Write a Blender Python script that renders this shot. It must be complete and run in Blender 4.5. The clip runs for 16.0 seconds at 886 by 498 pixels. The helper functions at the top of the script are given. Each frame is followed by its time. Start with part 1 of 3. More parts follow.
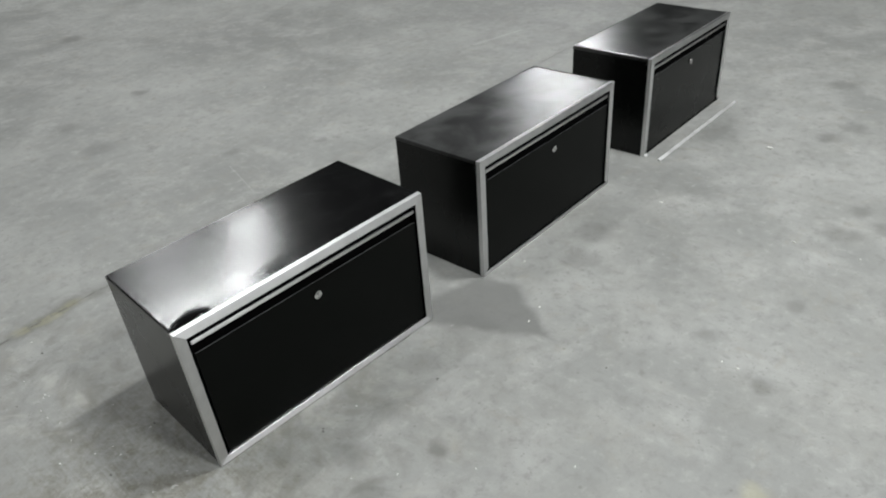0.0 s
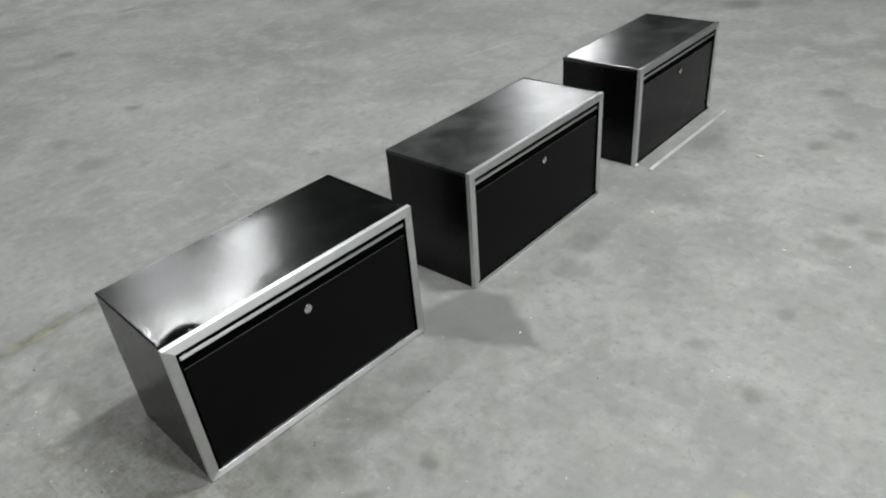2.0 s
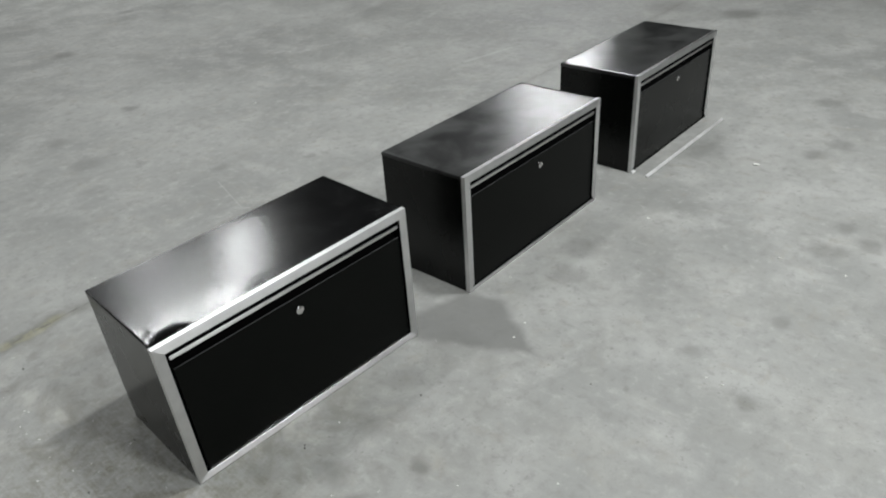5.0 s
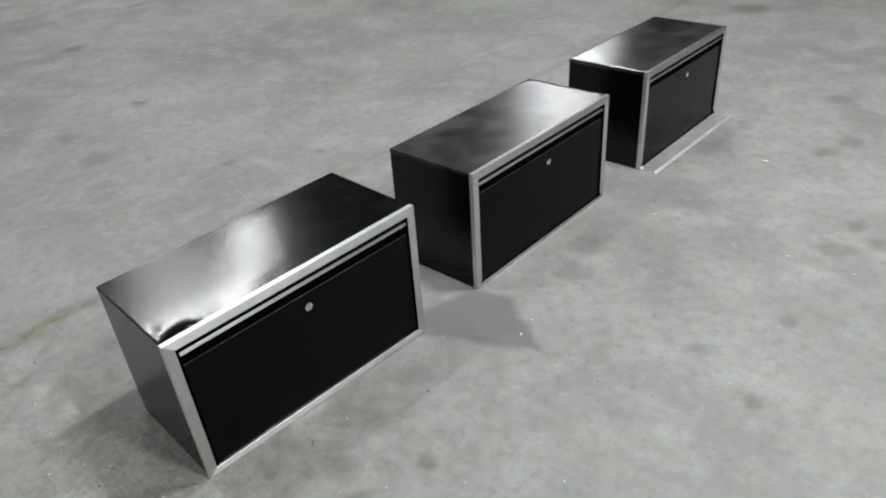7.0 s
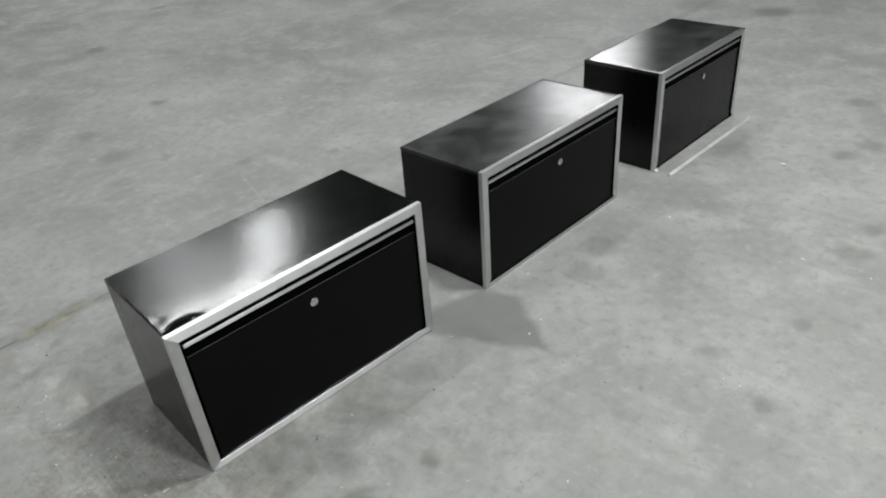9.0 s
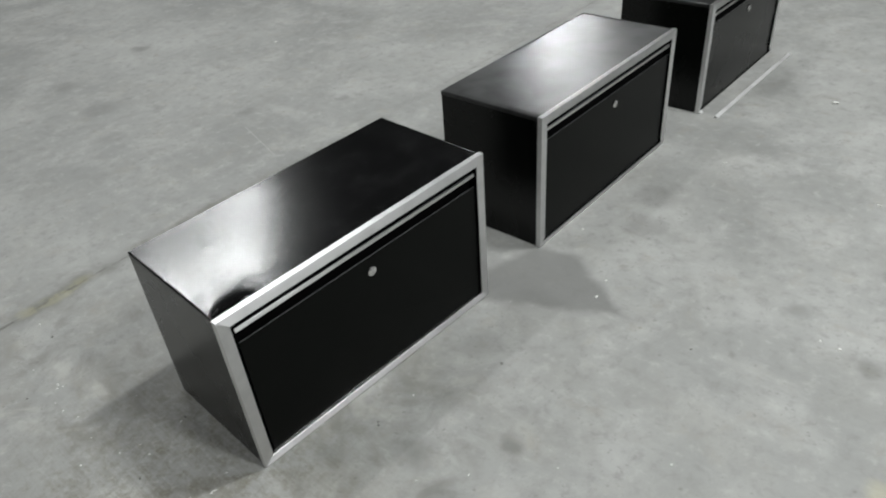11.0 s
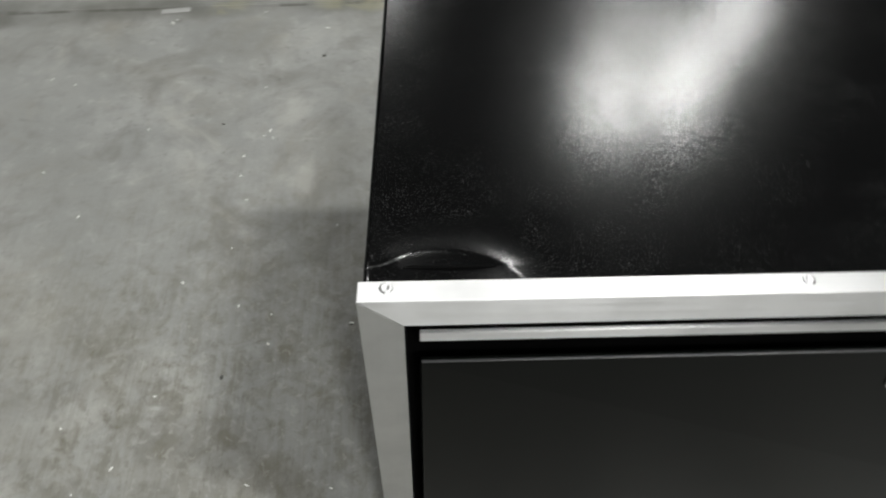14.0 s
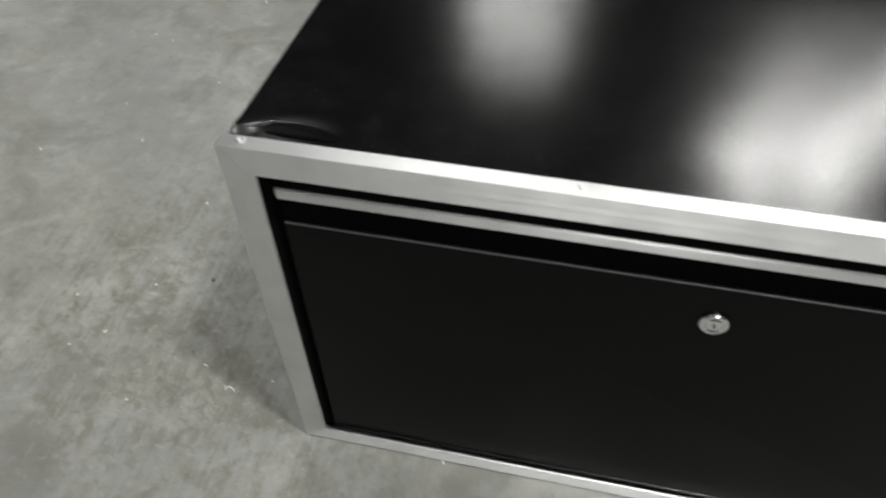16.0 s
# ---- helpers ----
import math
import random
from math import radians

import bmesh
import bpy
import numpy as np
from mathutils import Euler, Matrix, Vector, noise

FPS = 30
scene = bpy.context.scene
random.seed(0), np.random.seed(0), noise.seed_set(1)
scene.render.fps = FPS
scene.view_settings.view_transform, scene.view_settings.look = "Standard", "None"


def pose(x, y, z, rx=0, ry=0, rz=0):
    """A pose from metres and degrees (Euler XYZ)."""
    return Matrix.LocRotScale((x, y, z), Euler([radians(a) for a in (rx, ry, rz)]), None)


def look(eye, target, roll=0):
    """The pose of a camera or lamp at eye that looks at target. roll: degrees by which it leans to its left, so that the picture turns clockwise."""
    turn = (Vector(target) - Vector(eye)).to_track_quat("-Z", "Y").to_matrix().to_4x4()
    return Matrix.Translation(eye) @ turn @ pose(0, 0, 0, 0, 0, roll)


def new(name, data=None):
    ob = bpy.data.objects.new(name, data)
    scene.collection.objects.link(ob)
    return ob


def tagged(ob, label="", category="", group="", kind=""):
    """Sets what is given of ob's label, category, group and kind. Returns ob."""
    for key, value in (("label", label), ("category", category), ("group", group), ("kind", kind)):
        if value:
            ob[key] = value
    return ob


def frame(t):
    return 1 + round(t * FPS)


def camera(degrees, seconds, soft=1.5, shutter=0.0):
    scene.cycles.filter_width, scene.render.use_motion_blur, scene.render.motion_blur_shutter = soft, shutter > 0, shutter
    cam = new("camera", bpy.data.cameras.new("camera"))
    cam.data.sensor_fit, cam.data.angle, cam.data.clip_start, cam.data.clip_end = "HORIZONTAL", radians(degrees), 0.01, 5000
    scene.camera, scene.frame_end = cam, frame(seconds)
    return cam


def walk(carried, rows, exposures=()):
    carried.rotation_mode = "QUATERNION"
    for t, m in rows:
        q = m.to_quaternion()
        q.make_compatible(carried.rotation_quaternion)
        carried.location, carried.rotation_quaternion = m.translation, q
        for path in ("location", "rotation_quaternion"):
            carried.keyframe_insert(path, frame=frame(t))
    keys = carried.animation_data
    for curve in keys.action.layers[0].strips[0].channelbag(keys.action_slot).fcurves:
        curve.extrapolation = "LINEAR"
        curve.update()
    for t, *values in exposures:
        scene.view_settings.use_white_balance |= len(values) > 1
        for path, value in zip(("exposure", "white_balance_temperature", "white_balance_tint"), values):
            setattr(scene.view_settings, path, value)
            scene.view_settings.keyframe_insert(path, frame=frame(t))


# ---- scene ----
cam = camera(61.53, 16.0, soft=2.0, shutter=0.4)
PATH = [
    (0, (-0.5124, -1.3932, 1.4966), (0.5554, -0.3186, 0.5244), -4.24),
    (0.5, (-0.5041, -1.4030, 1.5001), (0.5760, -0.3313, 0.5384), -4.30),
    (1, (-0.5003, -1.4120, 1.5030), (0.5722, -0.3262, 0.5487), -4.69),
    (1.5, (-0.4994, -1.4132, 1.5019), (0.5690, -0.3234, 0.5476), -5.15),
    (2, (-0.4962, -1.4124, 1.5052), (0.5847, -0.3333, 0.5527), -4.76),
    (2.5, (-0.4991, -1.4098, 1.5024), (0.5827, -0.3290, 0.5529), -4.40),
    (3, (-0.4970, -1.4094, 1.4965), (0.5908, -0.3340, 0.5478), -4.52),
    (3.5, (-0.4904, -1.4102, 1.5009), (0.6011, -0.3654, 0.5227), -3.67),
    (4, (-0.4878, -1.4178, 1.5030), (0.6104, -0.3620, 0.5443), -3.42),
    (4.2, (-0.4896, -1.4137, 1.4979), (0.6095, -0.3498, 0.5492), -3.51),
    (6.3, (-0.4867, -1.4230, 1.4850), (0.5948, -0.3323, 0.5465), -4.38),
    (6.5, (-0.4895, -1.4232, 1.4990), (0.5966, -0.3404, 0.5567), -3.99),
    (7, (-0.4894, -1.4149, 1.5018), (0.5846, -0.3279, 0.5505), -3.99),
    (7.5, (-0.4867, -1.4205, 1.4946), (0.5959, -0.3349, 0.5516), -4.11),
    (8, (-0.4789, -1.4420, 1.5001), (0.5922, -0.3390, 0.5640), -4.17),
    (8.2, (-0.4731, -1.4499, 1.4931), (0.5889, -0.3345, 0.5616), -4.47),
    (10.3, (-0.4649, -1.3848, 1.4577), (0.5507, -0.2770, 0.4671), -3.41),
    (10.5, (-0.4732, -1.2969, 1.4398), (0.5414, -0.2076, 0.4279), -3.60),
    (11, (-0.4810, -1.0990, 1.3784), (0.5607, -0.0678, 0.3338), -4.42),
    (11.5, (-0.4174, -0.9703, 1.3121), (0.5576, 0.1075, 0.2501), -3.70),
    (12, (-0.2817, -0.8288, 1.2331), (0.5747, 0.3876, 0.2198), -2.10),
    (12.5, (-0.1769, -0.6534, 1.1132), (0.5637, 0.5956, 0.0495), 0.17),
    (13, (-0.1370, -0.4471, 0.9647), (0.4070, 0.7651, -0.2496), 4.97),
    (13.5, (-0.0946, -0.3193, 0.8546), (0.2805, 0.8392, -0.4710), 6.51),
    (14, (0.0027, -0.2656, 0.8157), (0.1321, 0.8848, -0.5626), 4.73),
    (14.5, (0.0691, -0.2596, 0.8127), (-0.0687, 0.8934, -0.5626), 4.41),
    (15, (0.0909, -0.3324, 0.8446), (-0.0862, 0.8585, -0.4935), 3.73),
    (15.5, (0.1267, -0.4024, 0.8594), (-0.0544, 0.8159, -0.4532), 3.73),
    (16, (0.2236, -0.4089, 0.8266), (0.0362, 0.7949, -0.4984), 2.70),
]
walk(cam, [(t, look(eye, target, roll)) for t, eye, target, roll in PATH],
     [(0.0, -0.02, 6500, 10), (11.0, -0.02, 6500, 10), (12.0, -0.03, 6500, 10), (12.5, -0.26, 6500, 10), (13.0, -0.40, 6500, 10), (13.5, -0.25, 6600, 10), (14.0, -0.10, 6700, 10), (14.5, 0.08, 6750, 10), (15.0, -0.13, 6750, 10), (16.0, -0.05, 6750, 10)])

# ---- light: a closed hall with linear high-bay lamps ----
world = bpy.data.worlds.new("hall_air")
world.use_nodes = True
world.node_tree.nodes["Background"].inputs[0].default_value = (0.5, 0.52, 0.5, 1)
world.node_tree.nodes["Background"].inputs[1].default_value = 0.01
scene.world = world
LAMP_Z = 6.0
# x, y, watts, length, width, turn
LAMPS = [
    (3.70, 7.52, 93, 0.60, 0.40, 65), (2.68, 7.25, 87, 0.70, 0.40, 60), (5.00, 9.15, 68, 1.50, 0.60, -35), (3.40, 9.00, 25, 1.20, 0.90, 20), (-0.50, 10.15, 85, 1.1, 1.40, 0),
    (2.40, -1.25, 255, 0.90, 0.30, 90), (-0.75, 2.40, 105, 1.3, 0.18, 85),
    (13.85, 8.75, 290, 1.5, 0.70, 35.5), (17.20, 10.00, 70, 1.2, 0.50, 35), (9.60, 5.20, 85, 1.2, 0.50, 90), (8.40, -4.00, 8, 1.6, 0.90, 0),
    # added fill lamps, never seen, at guessed places; also the (8.40, -4.00) one
    (-3.50, -3.50, 30, 1.6, 0.90, 0), (1.20, -5.20, 385, 1.6, 0.90, 0),
]


# ---- materials ----
def material(name):
    m = bpy.data.materials.new(name)
    m.use_nodes = True
    return m, m.node_tree.nodes, m.node_tree.links, m.node_tree.nodes["Principled BSDF"]


def noise_node(nodes, links, vector, scale, detail=4.0, rough=0.55, distort=0.0):
    n = nodes.new("ShaderNodeTexNoise")
    n.inputs["Scale"].default_value, n.inputs["Detail"].default_value = scale, detail
    n.inputs["Roughness"].default_value, n.inputs["Distortion"].default_value = rough, distort
    links.new(vector, n.inputs["Vector"])
    return n.outputs["Fac"]


def ramp(nodes, links, value, a, b, low=0.0, high=1.0):
    n = nodes.new("ShaderNodeMapRange")
    n.interpolation_type = "SMOOTHSTEP"
    for key, v in zip((1, 2, 3, 4), (a, b, low, high)):
        n.inputs[key].default_value = v
    links.new(value, n.inputs[0])
    return n.outputs[0]


def calc(nodes, links, op, a, b):
    n = nodes.new("ShaderNodeMath")
    n.operation = op
    for k, v in enumerate((a, b)):
        if isinstance(v, (int, float)):
            n.inputs[k].default_value = v
        else:
            links.new(v, n.inputs[k])
    return n.outputs[0]


def mix(nodes, links, fac, a, b, blend="MIX"):
    n = nodes.new("ShaderNodeMix")
    n.data_type, n.blend_type = "RGBA", blend
    if isinstance(fac, (int, float)):
        n.inputs[0].default_value = fac
    else:
        links.new(fac, n.inputs[0])
    for k, v in ((6, a), (7, b)):
        if isinstance(v, tuple):
            n.inputs[k].default_value = (*v, 1)
        else:
            links.new(v, n.inputs[k])
    return n.outputs[2]


def bump(nodes, links, height, strength, distance, shader, before=None):
    n = nodes.new("ShaderNodeBump")
    n.inputs["Strength"].default_value, n.inputs["Distance"].default_value = strength, distance
    links.new(height, n.inputs["Height"])
    if before:
        links.new(before, n.inputs["Normal"])
    links.new(n.outputs[0], shader.inputs["Normal"])
    return n.outputs[0]


def concrete():
    m, N, L, sh = material("worn_concrete")
    co = N.new("ShaderNodeTexCoord").outputs["Object"]
    # coordinates pulled about a little, so that marks have ragged outlines
    wob = N.new("ShaderNodeTexNoise")
    wob.inputs["Scale"].default_value, wob.inputs["Detail"].default_value = 9.0, 4.0
    L.new(co, wob.inputs["Vector"])
    off = N.new("ShaderNodeVectorMath")
    off.operation = "MULTIPLY_ADD"
    L.new(wob.outputs["Color"], off.inputs[0])
    off.inputs[1].default_value = (0.10, 0.10, 0.0)
    off.inputs[2].default_value = (-0.05, -0.05, 0.0)
    ragged = N.new("ShaderNodeVectorMath")
    ragged.operation = "ADD"
    L.new(co, ragged.inputs[0])
    L.new(off.outputs[0], ragged.inputs[1])
    ragged = ragged.outputs[0]
    small = N.new("ShaderNodeVectorMath")
    small.operation = "MULTIPLY_ADD"
    L.new(wob.outputs["Color"], small.inputs[0])
    small.inputs[1].default_value = (0.07, 0.07, 0.0)
    L.new(co, small.inputs[2])
    shift = N.new("ShaderNodeVectorMath")
    shift.operation = "SUBTRACT"
    L.new(small.outputs[0], shift.inputs[0])
    shift.inputs[1].default_value = (0.035, 0.035, 0.0)
    smear = shift.outputs[0]
    flat = N.new("ShaderNodeVectorMath")
    flat.operation = "MULTIPLY"
    L.new(co, flat.inputs[0])
    flat.inputs[1].default_value = (1, 1, 0)
    co2 = flat.outputs[0]
    cloud = noise_node(N, L, co2, 1.1, 5, 0.6, 0.3)
    patch = noise_node(N, L, co2, 4.5, 6, 0.62, 0.4)
    mottle = noise_node(N, L, co2, 22, 6, 0.65, 0.2)
    grain = noise_node(N, L, co2, 160, 5, 0.7)
    # trowel streaks, two ways
    def streak(angle, sx, sy):
        mp = N.new("ShaderNodeMapping")
        mp.inputs["Rotation"].default_value = (0, 0, radians(angle))
        mp.inputs["Scale"].default_value = (sx, sy, 1)
        L.new(co2, mp.inputs["Vector"])
        return noise_node(N, L, mp.outputs[0], 1.0, 6, 0.65, 0.3)
    s1, s2 = streak(0, 22, 2.5), streak(0, 75, 5)
    col = mix(N, L, ramp(N, L, cloud, 0.3, 0.7), (0.235, 0.239, 0.228), (0.325, 0.329, 0.313))
    col = mix(N, L, ramp(N, L, patch, 0.44, 0.68, 0.0, 0.55), col, (0.40, 0.403, 0.385))
    col = mix(N, L, ramp(N, L, s1, 0.52, 0.75, 0.0, 0.24), col, (0.39, 0.39, 0.37))
    col = mix(N, L, ramp(N, L, s2, 0.50, 0.74, 0.0, 0.16), col, (0.215, 0.215, 0.20))
    brown = noise_node(N, L, co2, 3.3, 7, 0.66, 0.6)
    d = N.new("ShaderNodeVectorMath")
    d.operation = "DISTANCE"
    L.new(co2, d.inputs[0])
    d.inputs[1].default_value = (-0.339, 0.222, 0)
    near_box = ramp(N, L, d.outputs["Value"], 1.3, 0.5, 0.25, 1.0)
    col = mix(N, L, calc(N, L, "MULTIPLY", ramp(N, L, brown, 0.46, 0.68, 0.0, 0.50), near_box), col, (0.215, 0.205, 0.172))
    col = mix(N, L, ramp(N, L, mottle, 0.50, 0.72, 0.0, 0.56), col, (0.20, 0.20, 0.188))
    col = mix(N, L, ramp(N, L, mottle, 0.47, 0.28, 0.0, 0.45), col, (0.42, 0.42, 0.40))
    col = mix(N, L, ramp(N, L, grain, 0.56, 0.76, 0.0, 0.5), col, (0.17, 0.17, 0.16))
    rust = noise_node(N, L, co2, 9, 6, 0.7, 0.5)
    col = mix(N, L, ramp(N, L, rust, 0.54, 0.74, 0.0, 0.4), col, (0.27, 0.25, 0.205))
    speck = noise_node(N, L, co2, 60, 4, 0.7, 0.3)
    col = mix(N, L, calc(N, L, "MULTIPLY", ramp(N, L, speck, 0.58, 0.70, 0.0, 0.6), ramp(N, L, patch, 0.40, 0.62)), col, (0.15, 0.148, 0.135))
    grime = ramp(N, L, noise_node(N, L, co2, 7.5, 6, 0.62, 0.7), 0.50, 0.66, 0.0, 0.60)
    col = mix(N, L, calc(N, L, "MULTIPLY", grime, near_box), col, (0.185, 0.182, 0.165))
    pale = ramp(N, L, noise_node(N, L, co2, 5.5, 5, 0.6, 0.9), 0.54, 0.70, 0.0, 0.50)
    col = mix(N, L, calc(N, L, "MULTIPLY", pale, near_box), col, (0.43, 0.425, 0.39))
    # pits and drips
    for scale, size, keep, a in ((9.0, 0.13, 0.66, 0.28), (26.0, 0.17, 0.72, 0.36)):
        cell = N.new("ShaderNodeTexVoronoi")
        cell.inputs["Scale"].default_value = scale
        L.new(smear, cell.inputs["Vector"])
        sep = N.new("ShaderNodeSeparateColor")
        L.new(cell.outputs["Color"], sep.inputs[0])
        spot = calc(N, L, "MULTIPLY", ramp(N, L, cell.outputs["Distance"], size, size * 0.3, 0.0, a), ramp(N, L, sep.outputs[0], keep, keep + 0.25))
        col = mix(N, L, spot, col, (0.12, 0.118, 0.105))
    # stains and other dark spots: x, y, radius, strength
    STAINS = [(0.422, -0.390, 0.045, 0.6), (0.261, -0.228, 0.075, 0.5), (0.137, -0.080, 0.06, 0.4), (0.197, -0.356, 0.06, 0.4), (0.430, -0.163, 0.06, 0.3), (2.080, -0.832, 0.10, 0.5),
              (2.869, -0.497, 0.09, 0.5), (3.035, -0.562, 0.08, 0.4), (2.276, -0.820, 0.06, 0.4), (2.200, -0.938, 0.06, 0.4), (3.543, -0.323, 0.09, 0.45), (1.571, -0.112, 0.11, 0.4),
              (1.394, -0.172, 0.09, 0.4), (1.559, -0.880, 0.05, 0.4), (2.639, -0.089, 0.16, 0.25), (1.290, 2.873, 0.07, 0.55), (1.557, 4.397, 0.12, 0.5), (2.494, 5.269, 0.10, 0.4),
              (0.748, 2.277, 0.12, 0.35), (1.146, 1.684, 0.06, 0.4), (0.769, 2.731, 0.10, 0.35), (0.932, 2.074, 0.05, 0.4), (1.497, 1.417, 0.05, 0.4), (1.160, -0.931, 0.04, 0.45),
              (1.259, -0.718, 0.05, 0.35), (4.956, 0.775, 0.20, 0.7), (4.914, 1.312, 0.28, 0.45), (-0.309, -0.098, 0.07, 0.5), (0.113, 2.447, 0.12, 0.45), (-0.118, 3.125, 0.16, 0.4), (0.627, -0.112, 0.09, 0.35)]
    for k, (x, y, r, a) in enumerate(STAINS):
        d = N.new("ShaderNodeVectorMath")
        d.operation = "DISTANCE"
        L.new(ragged, d.inputs[0])
        d.inputs[1].default_value = (x, y, 0)
        col = mix(N, L, ramp(N, L, d.outputs["Value"], r, r * 0.25, 0.0, a), col, (0.13, 0.13, 0.12))
    # dark rubbed-in dirt and painted shadow beside the first box, along the trowel marks
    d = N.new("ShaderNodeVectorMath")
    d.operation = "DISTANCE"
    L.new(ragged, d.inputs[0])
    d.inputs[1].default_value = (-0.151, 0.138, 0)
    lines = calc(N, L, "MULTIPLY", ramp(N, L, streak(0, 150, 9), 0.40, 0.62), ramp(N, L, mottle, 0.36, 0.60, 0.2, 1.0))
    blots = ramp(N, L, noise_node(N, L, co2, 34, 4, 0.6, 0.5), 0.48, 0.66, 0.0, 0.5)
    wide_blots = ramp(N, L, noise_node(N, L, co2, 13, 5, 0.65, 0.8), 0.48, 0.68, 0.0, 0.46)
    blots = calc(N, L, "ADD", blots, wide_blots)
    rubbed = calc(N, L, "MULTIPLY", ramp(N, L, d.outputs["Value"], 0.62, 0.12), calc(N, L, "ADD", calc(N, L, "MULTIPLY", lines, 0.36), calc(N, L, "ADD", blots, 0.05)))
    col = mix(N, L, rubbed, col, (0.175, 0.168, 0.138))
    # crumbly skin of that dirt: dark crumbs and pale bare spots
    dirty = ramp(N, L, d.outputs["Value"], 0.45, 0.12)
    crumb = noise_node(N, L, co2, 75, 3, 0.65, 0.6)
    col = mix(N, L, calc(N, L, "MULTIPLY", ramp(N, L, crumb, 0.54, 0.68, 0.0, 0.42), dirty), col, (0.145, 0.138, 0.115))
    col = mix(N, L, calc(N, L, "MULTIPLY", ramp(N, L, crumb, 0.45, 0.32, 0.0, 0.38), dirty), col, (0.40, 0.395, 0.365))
    # a darker patch between two of the boxes, with a ragged outline
    dark_patch = None
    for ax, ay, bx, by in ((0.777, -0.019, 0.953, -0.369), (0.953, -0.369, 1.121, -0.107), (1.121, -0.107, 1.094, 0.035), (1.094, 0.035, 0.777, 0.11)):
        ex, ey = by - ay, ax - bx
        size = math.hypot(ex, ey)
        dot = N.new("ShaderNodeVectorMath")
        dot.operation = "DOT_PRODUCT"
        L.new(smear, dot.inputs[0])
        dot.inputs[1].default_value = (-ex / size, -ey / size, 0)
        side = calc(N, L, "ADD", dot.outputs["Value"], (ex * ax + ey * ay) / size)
        dark_patch = side if dark_patch is None else calc(N, L, "MINIMUM", dark_patch, side)
    dark_patch = ramp(N, L, dark_patch, -0.018, 0.028, 0.0, 0.80)
    col = mix(N, L, dark_patch, col, (0.165, 0.166, 0.158))
    # a ring left by a drum
    d = N.new("ShaderNodeVectorMath")
    d.operation = "DISTANCE"
    L.new(ragged, d.inputs[0])
    d.inputs[1].default_value = (3.399, 1.570, 0)
    ring = calc(N, L, "ABSOLUTE", calc(N, L, "SUBTRACT", d.outputs["Value"], 0.27), 0)
    col = mix(N, L, ramp(N, L, ring, 0.07, 0.0, 0.0, 0.22), col, (0.17, 0.17, 0.16))
    # dirt and old yellow paint along the joint
    sep = N.new("ShaderNodeSeparateXYZ")
    L.new(ragged, sep.inputs[0])
    line = calc(N, L, "ABSOLUTE", calc(N, L, "SUBTRACT", calc(N, L, "SUBTRACT", sep.outputs["Y"], 1.052), calc(N, L, "ADD", calc(N, L, "MULTIPLY", sep.outputs["X"], 0.043), calc(N, L, "MULTIPLY", calc(N, L, "MINIMUM", sep.outputs["X"], 0.15), 0.050))), 0)
    broken = ramp(N, L, noise_node(N, L, co2, 7, 3), 0.35, 0.6, 0.35, 1.0)
    west = ramp(N, L, sep.outputs["X"], 1.2, 0.2, 0.25, 1.0)
    dirt = calc(N, L, "MULTIPLY", calc(N, L, "MULTIPLY", ramp(N, L, line, 0.060, 0.006, 0.0, 0.85), broken), west)
    col = mix(N, L, dirt, col, (0.13, 0.13, 0.115))
    # the black bottom of the joint, filled in places
    bare = N.new("ShaderNodeSeparateXYZ")
    L.new(co2, bare.inputs[0])
    run = calc(N, L, "ADD", calc(N, L, "MULTIPLY", bare.outputs["X"], 0.043), calc(N, L, "MULTIPLY", calc(N, L, "MINIMUM", bare.outputs["X"], 0.15), 0.050))
    slit = calc(N, L, "ABSOLUTE", calc(N, L, "SUBTRACT", calc(N, L, "SUBTRACT", bare.outputs["Y"], 1.052), run), 0)
    open_bits = ramp(N, L, noise_node(N, L, co2, 16, 3), 0.46, 0.58, 0.15, 1.0)
    open_bits = calc(N, L, "MULTIPLY", open_bits, ramp(N, L, bare.outputs["X"], 0.50, 0.05, 0.08, 1.0))
    col = mix(N, L, calc(N, L, "MULTIPLY", ramp(N, L, slit, 0.0065, 0.0025, 0.0, 0.65), open_bits), col, (0.07, 0.068, 0.055))
    far = calc(N, L, "ABSOLUTE", calc(N, L, "SUBTRACT", sep.outputs["X"], -0.02), 0)
    near = calc(N, L, "ABSOLUTE", calc(N, L, "SUBTRACT", sep.outputs["X"], -0.30), 0)
    where = calc(N, L, "MAXIMUM", ramp(N, L, far, 0.15, 0.08, 0.0, 0.30), ramp(N, L, near, 0.05, 0.01, 0.0, 0.25))
    paint = calc(N, L, "MULTIPLY", calc(N, L, "MULTIPLY", ramp(N, L, line, 0.034, 0.012), where), ramp(N, L, mottle, 0.40, 0.54, 0.15, 1.0))
    col = mix(N, L, paint, col, (0.42, 0.40, 0.24))
    d = N.new("ShaderNodeVectorMath")
    d.operation = "DISTANCE"
    L.new(ragged, d.inputs[0])
    d.inputs[1].default_value = (0.768, -1.087, 0)
    col = mix(N, L, ramp(N, L, d.outputs["Value"], 0.06, 0.02, 0.0, 0.4), col, (0.43, 0.40, 0.26))
